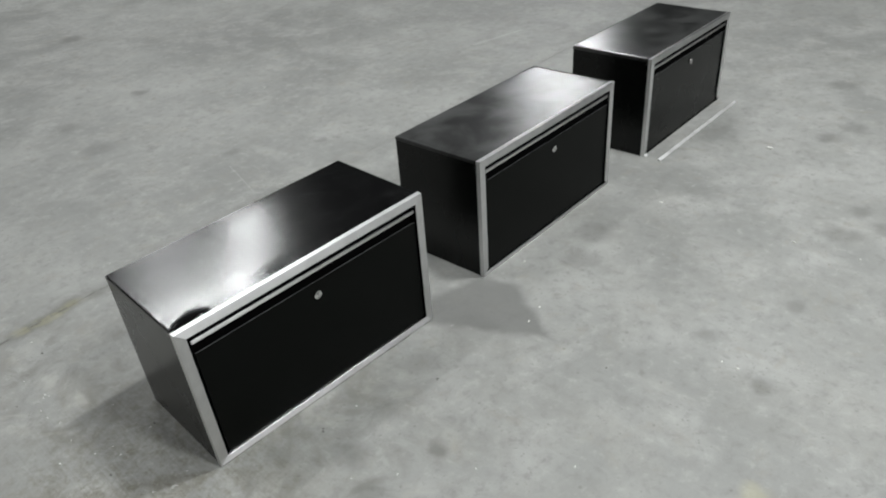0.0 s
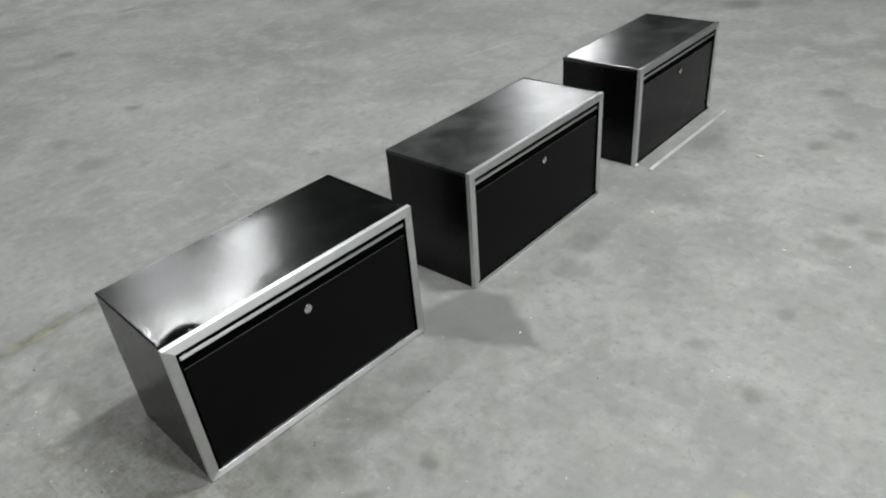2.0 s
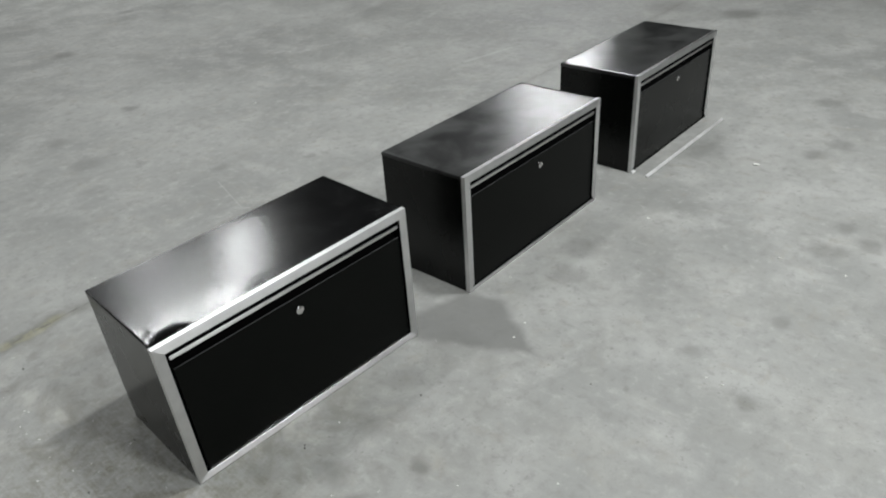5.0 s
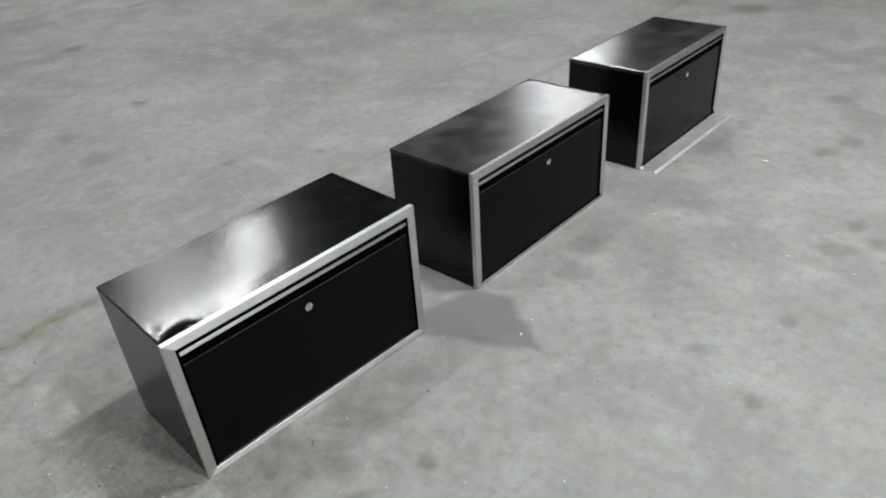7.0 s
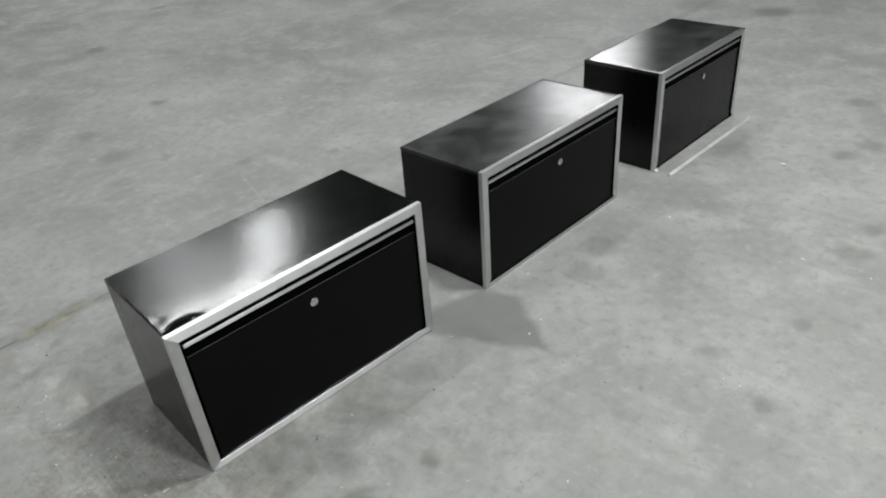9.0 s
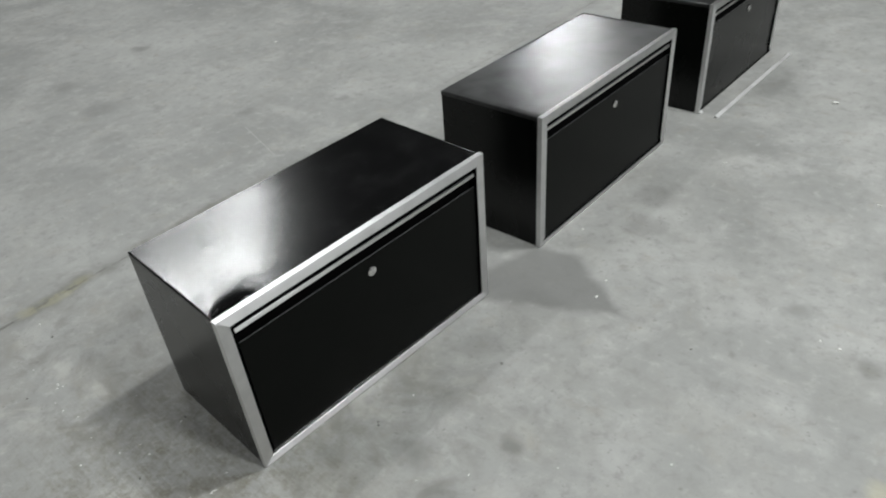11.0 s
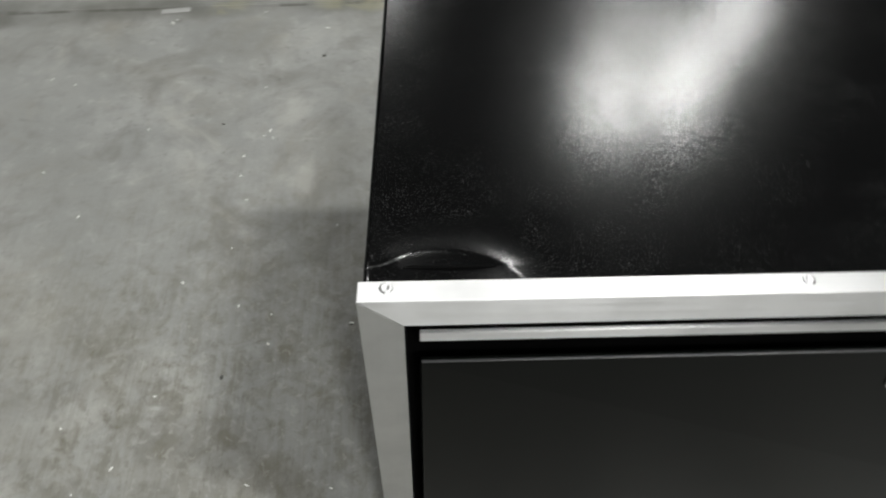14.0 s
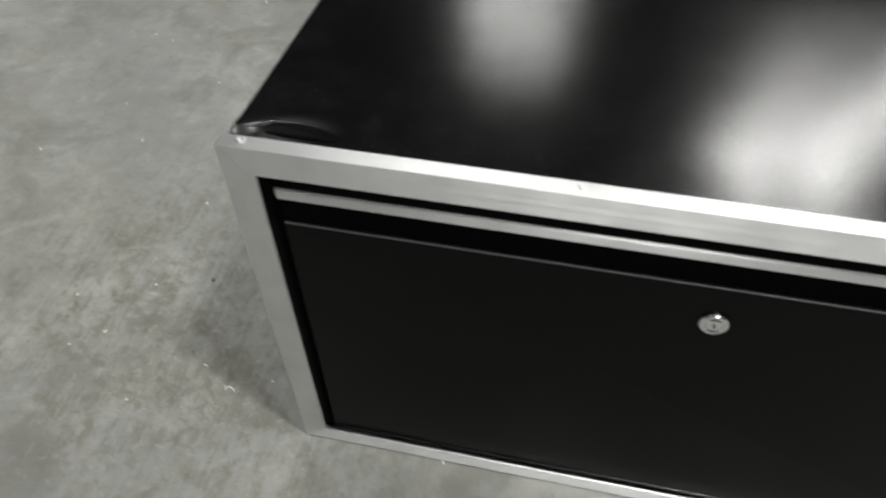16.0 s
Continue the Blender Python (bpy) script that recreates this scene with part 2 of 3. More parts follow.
    # scratches and scuffs: from, to, half width, strength
    for ax, ay, bx, by, wide, a in ((1.050, 1.562, 0.963, 1.230, 0.004, 0.22), (3.014, 1.760, 3.456, 1.688, 0.02, 0.22), (-0.290, 0.171, -0.260, 0.170, 0.004, 0.5)):
        size = math.hypot(bx - ax, by - ay)
        ux, uy = (bx - ax) / size, (by - ay) / size
        found = []
        for vx, vy in ((ux, uy), (-uy, ux)):
            dot = N.new("ShaderNodeVectorMath")
            dot.operation = "DOT_PRODUCT"
            L.new(co2, dot.inputs[0])
            dot.inputs[1].default_value = (vx, vy, 0)
            found.append(calc(N, L, "SUBTRACT", dot.outputs["Value"], vx * (ax + bx) / 2 + vy * (ay + by) / 2))
        along = ramp(N, L, calc(N, L, "ABSOLUTE", found[0], 0), size / 2, size / 2 - 0.02)
        across = ramp(N, L, calc(N, L, "ABSOLUTE", found[1], 0), wide, wide * 0.3, 0.0, a)
        col = mix(N, L, calc(N, L, "MULTIPLY", along, across), col, (0.55, 0.55, 0.53))
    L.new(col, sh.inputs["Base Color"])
    L.new(ramp(N, L, patch, 0.3, 0.7, 0.52, 0.72), sh.inputs["Roughness"])
    sh.inputs["Specular IOR Level"].default_value = 0.35
    b1 = bump(N, L, mottle, 0.25, 0.004, sh)
    bump(N, L, grain, 0.35, 0.0015, sh, b1)
    return m


def black_steel(name, tone, rough_low, rough_high, dusty=0.12, ior=1.42, film=0.0, wide=0.0, scuffs=()):
    """Black powder coat: a dull base under a clear gloss with fine orange peel, wipe marks and a little dust."""
    m, N, L, sh = material(name)
    N.remove(sh)
    co = N.new("ShaderNodeTexCoord").outputs["Object"]
    wipe = noise_node(N, L, co, 5, 4, 0.5, 0.4)
    fine = noise_node(N, L, co, 700, 2, 0.5)
    dust = noise_node(N, L, co, 1250, 2, 0.6)
    patch = noise_node(N, L, co, 12, 4, 0.6)
    spots = calc(N, L, "MULTIPLY", ramp(N, L, dust, 0.60, 0.74), ramp(N, L, patch, 0.42, 0.68, 0.15 * dusty, dusty))
    base, gloss, both, fresnel = N.new("ShaderNodeBsdfDiffuse"), N.new("ShaderNodeBsdfGlossy"), N.new("ShaderNodeMixShader"), N.new("ShaderNodeFresnel")
    L.new(mix(N, L, spots, tone, (0.30, 0.30, 0.30)), base.inputs["Color"])
    if film:
        haze = ramp(N, L, noise_node(N, L, co, 6, 4, 0.5, 0.4), 0.30, 0.72, 0.25 * film, film)
        L.new(mix(N, L, haze, mix(N, L, spots, tone, (0.30, 0.30, 0.30)), (0.22, 0.225, 0.22)), base.inputs["Color"])
    for px, py, qx, qy, broad, a in scuffs:
        # a light scuff: a short ragged stroke on the top sheet
        size = math.hypot(qx - px, qy - py)
        ux, uy = (qx - px) / size, (qy - py) / size
        found = []
        for vx, vy in ((ux, uy), (-uy, ux)):
            dot = N.new("ShaderNodeVectorMath")
            dot.operation = "DOT_PRODUCT"
            L.new(co, dot.inputs[0])
            dot.inputs[1].default_value = (vx, vy, 0)
            found.append(calc(N, L, "SUBTRACT", dot.outputs["Value"], vx * (px + qx) / 2 + vy * (py + qy) / 2))
        bow = calc(N, L, "MULTIPLY", calc(N, L, "MULTIPLY", found[0], found[0]), 2.5)
        along = ramp(N, L, calc(N, L, "ABSOLUTE", found[0], 0), size / 2, size / 5)
        across = ramp(N, L, calc(N, L, "ABSOLUTE", calc(N, L, "SUBTRACT", found[1], bow), 0), broad, broad * 0.2, 0.0, a)
        rag = ramp(N, L, noise_node(N, L, co, 130, 3, 0.6), 0.40, 0.62, 0.2, 1.0)
        mark = calc(N, L, "MULTIPLY", calc(N, L, "MULTIPLY", along, across), rag)
        L.new(mix(N, L, mark, base.inputs["Color"].links[0].from_socket, (0.30, 0.30, 0.30)), base.inputs["Color"])
    gloss.distribution = "BECKMANN"
    L.new(ramp(N, L, wipe, 0.32, 0.68, rough_low, rough_high), gloss.inputs["Roughness"])
    gloss.inputs["Color"].default_value = (1, 1, 1, 1)
    fresnel.inputs["IOR"].default_value = ior
    n = N.new("ShaderNodeBump")
    n.inputs["Strength"].default_value, n.inputs["Distance"].default_value = 0.17, 0.0004
    L.new(fine, n.inputs["Height"])
    lumps = N.new("ShaderNodeBump")
    lumps.inputs["Strength"].default_value, lumps.inputs["Distance"].default_value = 0.05, 0.0006
    L.new(noise_node(N, L, co, 210, 3, 0.6), lumps.inputs["Height"])
    L.new(lumps.outputs[0], n.inputs["Normal"])
    L.new(n.outputs[0], gloss.inputs["Normal"])
    L.new(fresnel.outputs[0], both.inputs[0])
    L.new(base.outputs[0], both.inputs[1])
    if wide:
        # a second, duller lobe: the bloom round each reflection
        bloom, lobes = N.new("ShaderNodeBsdfGlossy"), N.new("ShaderNodeMixShader")
        bloom.distribution = "BECKMANN"
        bloom.inputs["Roughness"].default_value = wide
        bloom.inputs["Color"].default_value = (1, 1, 1, 1)
        L.new(n.outputs[0], bloom.inputs["Normal"])
        lobes.inputs[0].default_value = 0.32
        L.new(gloss.outputs[0], lobes.inputs[1])
        L.new(bloom.outputs[0], lobes.inputs[2])
        L.new(lobes.outputs[0], both.inputs[2])
    else:
        L.new(gloss.outputs[0], both.inputs[2])
    L.new(both.outputs[0], N["Material Output"].inputs["Surface"])
    return m


def bare_metal(name, tone, low, high, along=None):
    """Bare metal; with along given (0 for x, 2 for z) it is drawn out that way and its gloss spreads across the grain."""
    m, N, L, sh = material(name)
    co = N.new("ShaderNodeTexCoord").outputs["Object"]
    mp = N.new("ShaderNodeMapping")
    mp.inputs["Scale"].default_value = (60, 60, 60) if along is None else tuple(4 if k == along else 220 for k in range(3))
    L.new(co, mp.inputs["Vector"])
    grain = noise_node(N, L, mp.outputs[0], 1.0, 4, 0.6)
    blot = noise_node(N, L, co, 14, 4, 0.6)
    L.new(mix(N, L, ramp(N, L, blot, 0.35, 0.7, 0, 0.5), tone, tuple(0.8 * c for c in tone)), sh.inputs["Base Color"])
    sh.inputs["Metallic"].default_value = 1.0
    handled = ramp(N, L, noise_node(N, L, co, 22, 3, 0.6), 0.40, 0.62, -0.03, 0.03)
    L.new(calc(N, L, "ADD", ramp(N, L, grain, 0.3, 0.7, low, high), handled), sh.inputs["Roughness"])
    if along is not None:
        across = N.new("ShaderNodeVectorMath")
        across.operation = "CROSS_PRODUCT"
        L.new(N.new("ShaderNodeNewGeometry").outputs["True Normal"], across.inputs[0])
        across.inputs[1].default_value = [float(k == along) for k in range(3)]
        L.new(across.outputs[0], sh.inputs["Tangent"])
        sh.inputs["Anisotropic"].default_value = 0.8
    bump(N, L, grain, 0.04, 0.0005, sh)
    return m


def plain(name, tone, rough, scale=3.0):
    m, N, L, sh = material(name)
    co = N.new("ShaderNodeTexCoord").outputs["Object"]
    n = noise_node(N, L, co, scale, 5, 0.6)
    L.new(mix(N, L, ramp(N, L, n, 0.3, 0.7), tuple(0.85 * c for c in tone), tone), sh.inputs["Base Color"])
    sh.inputs["Roughness"].default_value = rough
    return m


CONCRETE = concrete()
SCUFFS = ((0.395, 0.196, 0.455, 0.212, 0.006, 0.05), (0.460, 0.222, 0.478, 0.226, 0.004, 0.05), (-0.014, 0.0205, 0.020, 0.0380, 0.0010, 0.30))
COAT = black_steel("black_powder_coat", (0.0030, 0.0031, 0.0032), 0.140, 0.175, 0.58, 1.44, 0.0065, 0.27, SCUFFS)
HAZY_COAT = black_steel("hazy_black_powder_coat", (0.003, 0.0031, 0.0032), 0.21, 0.23, 0.15, 1.37, 0.32, 0.38)
SMUDGED_COAT = black_steel("smudged_black_powder_coat", (0.003, 0.0031, 0.0032), 0.15, 0.17, 0.15, 1.66, 0.22, 0.28)
DOOR_COAT = black_steel("black_door_coat", (0.0028, 0.0034, 0.0029), 0.36, 0.44, 0.04, 1.15, 0.003)
# smudges plus the floor's reflected sheen, put into the film's grey
SHEEN_DOOR_COAT = black_steel("sheen_black_door_coat", (0.0028, 0.0034, 0.0029), 0.20, 0.32, 0.10, 1.22, 0.035)
SIDE_COAT = black_steel("black_side_coat", (0.0028, 0.0034, 0.0029), 0.24, 0.30, 0.10, 1.31, 0.006)
RECESS = plain("black_recess", (0.0015, 0.0015, 0.0015), 0.9, 20)
RECESS.node_tree.nodes["Principled BSDF"].inputs["Specular IOR Level"].default_value = 0.1
# lip grey: edge wear and the rounded edge's highlight in one colour
WORN_GLINT_EDGE = plain("worn_glint_edge", (0.06, 0.06, 0.063), 0.35, 25)
ALUMINIUM = bare_metal("mill_aluminium", (0.79, 0.79, 0.79), 0.48, 0.56, 0)
UPRIGHT_ALUMINIUM = bare_metal("upright_mill_aluminium", (0.79, 0.79, 0.79), 0.48, 0.56, 2)
DULL_ALUMINIUM = bare_metal("dull_aluminium", (0.92, 0.92, 0.91), 0.55, 0.68)
CHROME = bare_metal("chrome", (0.78, 0.78, 0.77), 0.10, 0.18)
FLAKE = plain("white_flake", (0.78, 0.78, 0.74), 0.6, 200)
PEBBLE = plain("dark_grit", (0.10, 0.10, 0.09), 0.8, 200)
WALL = plain("grey_hall_wall", (0.14, 0.145, 0.14), 0.8, 0.6)
DECK = plain("grey_roof_deck", (0.05, 0.052, 0.05), 0.8, 0.6)
HOUSING = plain("white_lamp_housing", (0.6, 0.6, 0.6), 0.5, 4)


# ---- mesh helpers ----
def finish(name, bm, mat, smooth=False):
    bmesh.ops.recalc_face_normals(bm, faces=bm.faces)
    me = bpy.data.meshes.new(name)
    bm.to_mesh(me)
    bm.free()
    me.materials.append(mat)
    for p in me.polygons:
        p.use_smooth = smooth
    return me


def part(name, bm, mat, parent, label="", smooth=False):
    ob = new(name, finish(name, bm, mat, smooth))
    ob.parent = parent
    return tagged(ob, label=label)


def slab(x0, x1, y0, y1, z0, z1, round_off=0.0, segments=2):
    bm = bmesh.new()
    bmesh.ops.create_cube(bm, size=1)
    for v in bm.verts:
        v.co = ((x0, x1)[v.co.x > 0], (y0, y1)[v.co.y > 0], (z0, z1)[v.co.z > 0])
    if round_off:
        bmesh.ops.bevel(bm, geom=bm.edges[:], offset=round_off, segments=segments, profile=0.5, affect="EDGES")
    return bm


def fine(bm):
    """Cuts a plain slab into small facets, so that a bent one stays smooth."""
    bmesh.ops.subdivide_edges(bm, edges=bm.edges[:], cuts=9, use_grid_fill=True)
    return bm


def lathe(profile, steps=24):
    """A solid turned round -y: pairs of radius and distance in front of y = 0."""
    bm = bmesh.new()
    rings = []
    for r, d in profile:
        rings.append([bm.verts.new((r * math.cos(a), -d, r * math.sin(a))) for a in (2 * math.pi * k / steps for k in range(steps))])
    for one, two in zip(rings, rings[1:]):
        for k in range(steps):
            bm.faces.new((one[k], one[(k + 1) % steps], two[(k + 1) % steps], two[k]))
    bm.faces.new(rings[0])
    bm.faces.new(rings[-1])
    return bm


FACE, LEG, GAUGE = 0.027, 0.0158, 0.0025


def angle_bar(length, mitre_a=1.0, mitre_b=1.0, face=FACE, leg=LEG):
    """An aluminium angle along x, its outer corner on the x axis: face in -v, leg in +w, held as (x, w, v)."""
    bm = bmesh.new()
    section = [(0, 0), (-face, 0), (-face, GAUGE), (-GAUGE, GAUGE), (-GAUGE, leg), (0, leg)]
    one = [bm.verts.new((-v * mitre_a, w, v)) for v, w in section]
    two = [bm.verts.new((length + v * mitre_b, w, v)) for v, w in section]
    for k in range(6):
        bm.faces.new((one[k], one[(k + 1) % 6], two[(k + 1) % 6], two[k]))
    bm.faces.new(one)
    bm.faces.new(two)
    bmesh.ops.recalc_face_normals(bm, faces=bm.faces)
    bmesh.ops.bevel(bm, geom=bm.edges[:], offset=0.0006, segments=2, profile=0.5, affect="EDGES")
    return bm


# ---- the hall ----
def build_floor():
    bm = bmesh.new()
    xs = [-14.0, -6.0] + [-2.0 + 0.05 * k for k in range(121)] + [9.0, 15.0, 26.0]
    rows = [(-12.0, 0, 0), (1.040, 0, 1), (1.043, -0.002, 1), (1.051, -0.002, 2), (1.054, 0, 2), (20.0, 0, 0)]
    grid = []
    for y, z, jit in rows:
        line = []
        for x in xs:
            j = 0.005 * noise.noise((x * 6, jit * 7.3, 0.0)) + 0.0035 * noise.noise((x * 31, jit * 3.1, 4.0)) if jit else 0
            line.append(bm.verts.new((x, y + j + (0.043 * x + 0.050 * min(x, 0.15) + 0.005 if jit else 0), z)))
        grid.append(line)
    for one, two in zip(grid, grid[1:]):
        for k in range(len(xs) - 1):
            bm.faces.new((one[k], one[k + 1], two[k + 1], two[k]))
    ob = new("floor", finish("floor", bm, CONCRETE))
    tagged(ob, "worn grey concrete floor with stains and a joint", "floor", kind="structure")


build_floor()
# unseen walls and roof added to close the hall, toned dark to dim reflections
for name, dims in {"wall_north": (-14, 26, 20, 20.3, 0, 7.4), "wall_south": (-14, 26, -12.3, -12, 0, 7.4), "wall_west": (-14.3, -14, -12.3, 20.3, 0, 7.4), "wall_east": (26, 26.3, -12.3, 20.3, 0, 7.4)}.items():
    tagged(new(name, finish(name, slab(*dims), WALL)), "plain grey unseen wall added to close the hall", "wall", kind="structure")
tagged(new("ceiling", finish("ceiling", slab(-14.3, 26.3, -12.3, 20.3, 7.4, 7.6), DECK)), "dark grey unseen roof deck added to close the hall", "ceiling", kind="structure")


def ceiling_light(x, y, watts, length, width, turn):
    base = new("ceiling_light")
    base.matrix_basis = pose(x, y, LAMP_Z, 0, 0, turn)
    tagged(base, "white linear high-bay lamp out of view, some only added fill", "lamp", "high-bay lamps")
    part("housing", slab(-width / 2, width / 2, -length / 2, length / 2, 0.02, 0.10, 0.01), HOUSING, base)
    for k in (-0.4, 0.4):
        part("hanger", slab(-0.006, 0.006, k * length - 0.006, k * length + 0.006, 0.10, 7.4 - LAMP_Z), HOUSING, base)
    lamp = bpy.data.lights.new("lamp", "AREA")
    lamp.shape, lamp.size, lamp.size_y, lamp.energy = "RECTANGLE", width, length, watts
    lamp.color = (0.97, 0.995, 1.0)
    tube = new("lamp", lamp)
    tube.parent = base


for row in LAMPS:
    ceiling_light(*row)


# ---- the tool boxes ----
def sheet(W, D, H, seed, dented):
    """The top sheet: rounded over at both ends and the back, slightly oil-canned, with the dents of the dented one."""
    R, wave = 0.003, 0.0014 if dented else 0.0005
    lip = [(0.0, -0.014), (0.0, -R), (0.3 * R, -0.3 * R), (R, 0.0)]
    x0, x1, y0, y1 = 0.0027, W - 0.0027, 0.004, D
    def steps(a, b, close):
        fine = 0.15 if close > 1 else 0.075
        if not dented:
            return [a + (b - a) * k / 40 for k in range(1, 40)]
        return [a + (fine - a) * k / 100 for k in range(1, 101)] + [fine + (b - fine) * k / 70 for k in range(1, 70)]
    us = [(x0 + a, b) for a, b in lip] + [(x, 0.0) for x in steps(x0 + R, x1 - R, 2)] + [(x1 - a, b) for a, b in reversed(lip)]
    vs = [(y0, 0.0)] + [(y, 0.0) for y in steps(y0, y1 - R, 1)] + [(y1 - a, b) for a, b in reversed(lip)]
    bm = bmesh.new()
    rows = []
    for y, dy in vs:
        row = []
        for x, dx in us:
            u, v = (x - x0) / (x1 - x0), (y - y0) / (y1 - y0)
            fade = (1 - (2 * u - 1) ** 6) * (1 - (2 * v - 1) ** 6)
            z = H - 0.0012 + min(dx, dy)
            z += fade * wave * noise.noise((x * 2.6 + seed, y * 3.4, seed)) + (fade if dented else 0.0) * 0.15 * wave * noise.noise((x * 8 + seed, y * 9, 2.0))
            if dented:
                # knocked-in corner: the sheet bends down softly to a crisp crease, tighter towards the left
                dx, dy, rx, ry = x - 0.050, y, 0.057 if x < 0.050 else 0.055, 0.0433
                r = max(0.05, math.hypot(dx / rx, dy / ry))
                out = (r - 1) * r / math.hypot(dx / rx ** 2, dy / ry ** 2)
                k = min(1.0, max(0.0, (x - 0.015) / 0.075))
                soft = 0.0065 + 0.0085 * k * k * (3 - 2 * k)
                z -= 0.23 * min(1.0, 0.5 + y / 0.06) * soft * math.exp(-max(0.0, out) / soft)
                z -= 0.03 * (1 - math.exp(min(0.0, out) * 0.38 / 0.03)) * min(1.0, max(0.0, x / 0.025))
                z += 0.00025 * math.exp(-(out / 0.0018) ** 2) * (1 - k)
                r = math.hypot((x - 0.325) / 0.070, (y - 0.02) / 0.055)
                z -= 0.0007 * math.exp(-2.5 * r * r)
                r = math.hypot((x - 0.114) / 0.022, (y - 0.056) / 0.020)
                z -= 0.0003 * math.exp(-2.0 * r * r)
                r = math.hypot((x - 0.020) / 0.024, (y - 0.080) / 0.030)
                z -= 0.0006 * math.exp(-2.0 * r * r)
                z += 0.0022 * math.exp(-(x / 0.010) ** 2 - ((y - 0.030) / 0.010) ** 2)
                r = math.hypot((x - 0.13) / 0.16, (y - 0.05) / 0.12)
                z -= 0.0003 * math.exp(-2.0 * r * r)
            row.append(bm.verts.new((x, y, z)))
        rows.append(row)
    for one, two in zip(rows, rows[1:]):
        for k in range(len(us) - 1):
            bm.faces.new((one[k], one[k + 1], two[k + 1], two[k]))
    return bm


def rivet(parent, m, warp):
    bm = lathe([(0.0042, 0.0), (0.0042, 0.0003), (0.0034, 0.0007), (0.0018, 0.0008), (0.0012, 0.0003)], 14)
    bm.transform(m)
    warp(bm.verts)
    part("rivet", bm, ALUMINIUM, parent, smooth=True)


def tool_box(W, D, H, place, label, seed, dented=False, bottom_rail=True, bottom_face=FACE, coat=None, corner_fit=None, lock_at=0.5, door_coat=None):
    """corner_fit: shifts of the eight corners to fit the camera's view, spread evenly over the box between them."""
    def shifted(co):
        move = Vector((0, 0, 0))
        for corner, shift in (corner_fit or {}).items():
            share = 1.0
            for a, b in zip((co.x / W, co.y / D, co.z / H), corner):
                share *= a if b else 1 - a
            move += share * Vector(shift)
        return co + move

    def warp(verts):
        for v in verts:
            v.co = shifted(v.co)

    def add(name, bm, mat, parent, label="", smooth=False):
        warp(bm.verts)
        return part(name, bm, mat, parent, label, smooth)

    base = new("tool_box")
    base.matrix_basis = place
    tagged(base, label, "tool box", "row of tool boxes")
    # folded steel body
    add("top_panel", sheet(W, D, H, seed, dented), coat or COAT, base, "dented glossy black top sheet" if dented else "", smooth=True)
    zt = H - 0.010
    add("side_panel", fine(slab(0.0030, 0.0050, 0.004, D - 0.001, 0.001, zt)), SIDE_COAT, base)
    add("side_panel", fine(slab(W - 0.0050, W - 0.0030, 0.004, D - 0.001, 0.001, zt)), COAT, base)
    add("back_panel", slab(0.008, W - 0.008, D - 0.003, D - 0.001, 0.001, zt, 0.0006), COAT, base)
    add("bottom_panel", slab(0.008, W - 0.008, 0.004, D - 0.004, 0.001, 0.003), COAT, base)
    add("inner_panel", slab(0.008, W - 0.008, 0.030, 0.032, 0.004, H - 0.006), RECESS, base)
    # aluminium edge trim, mitred at the corners
    up = Matrix(((1, 0, 0, 0), (0, 1, 0, 0), (0, 0, 1, H), (0, 0, 0, 1)))
    down = Matrix(((1, 0, 0, 0), (0, 1, 0, 0), (0, 0, -1, 0), (0, 0, 0, 1)))
    left = Matrix(((0, 0, -1, 0), (0, 1, 0, 0), (1, 0, 0, 0), (0, 0, 0, 1)))
    right = Matrix(((0, 0, 1, W), (0, 1, 0, 0), (1, 0, 0, 0), (0, 0, 0, 1)))
    rails = [("top_trim", W, up), ("side_trim", H, left), ("side_trim", H, right)] + ([("bottom_trim", W, down)] if bottom_rail else [])
    for name, length, m in rails:
        bm = angle_bar(length, face=bottom_face if name == "bottom_trim" else FACE)
        bm.transform(m)
        if dented and name == "bottom_trim":
            bm.transform(Matrix.Translation((0, 0, 0.003)))
        ob = add(name, bm, UPRIGHT_ALUMINIUM if name == "side_trim" else ALUMINIUM, base, "bare aluminium angle")
        if name == "top_trim":
            for k in range(4):
                rivet(ob, pose(0.017 + (W - 0.034) * k / 3, 0.0105, H - 0.0001, -90), warp)
        elif name == "side_trim":
            for k in range(3):
                x, turn = (0.0001, -90) if m is left else (W - 0.0001, 90)
                rivet(ob, pose(x, 0.0105, 0.025 + (H - 0.05) * k / 2, 0, 0, turn), warp)
    if not bottom_rail:
        # a small tab added at the foot, tilted towards the lamps for a bright spot
        tab = slab(0.001, 0.026, -0.001, 0.001, 0.0, 0.014, 0.0004)
        tab.transform(Matrix.Translation((0, -0.0100, 0.0012)) @ Matrix.Rotation(radians(-52), 4, "X"))
        add("tilted_tab", tab, DULL_ALUMINIUM, base, "added aluminium tab tilted to catch the lamps")
    # jambs of the opening
    for x in (FACE - 0.004, W - FACE):
        add("jamb", slab(x, x + 0.004, 0.003, 0.030, FACE, H - FACE), RECESS, base)
    foot = bottom_face if bottom_rail else 0.002
    # drop-down door with its finger groove and silver pull strip
    top = H - 0.0855
    door = add("door", slab(FACE + 0.009, W - FACE - 0.003, 0.008, 0.0135, foot + 0.006, top, 0.0020, 3), door_coat or DOOR_COAT, base, "satin black door panel")
    add("door_lip", slab(FACE + 0.010, W - FACE - 0.004, 0.0075, 0.0095, top - 0.0004, top + 0.0008, 0.0004), WORN_GLINT_EDGE, door, "rubbed top edge with its highlight painted in")
    add("pull_strip", slab(FACE + 0.009, W - FACE - 0.004, 0.006, 0.0096, H - 0.0555, H - 0.0450, 0.0012, 3), ALUMINIUM, base, "silver pull strip", True)
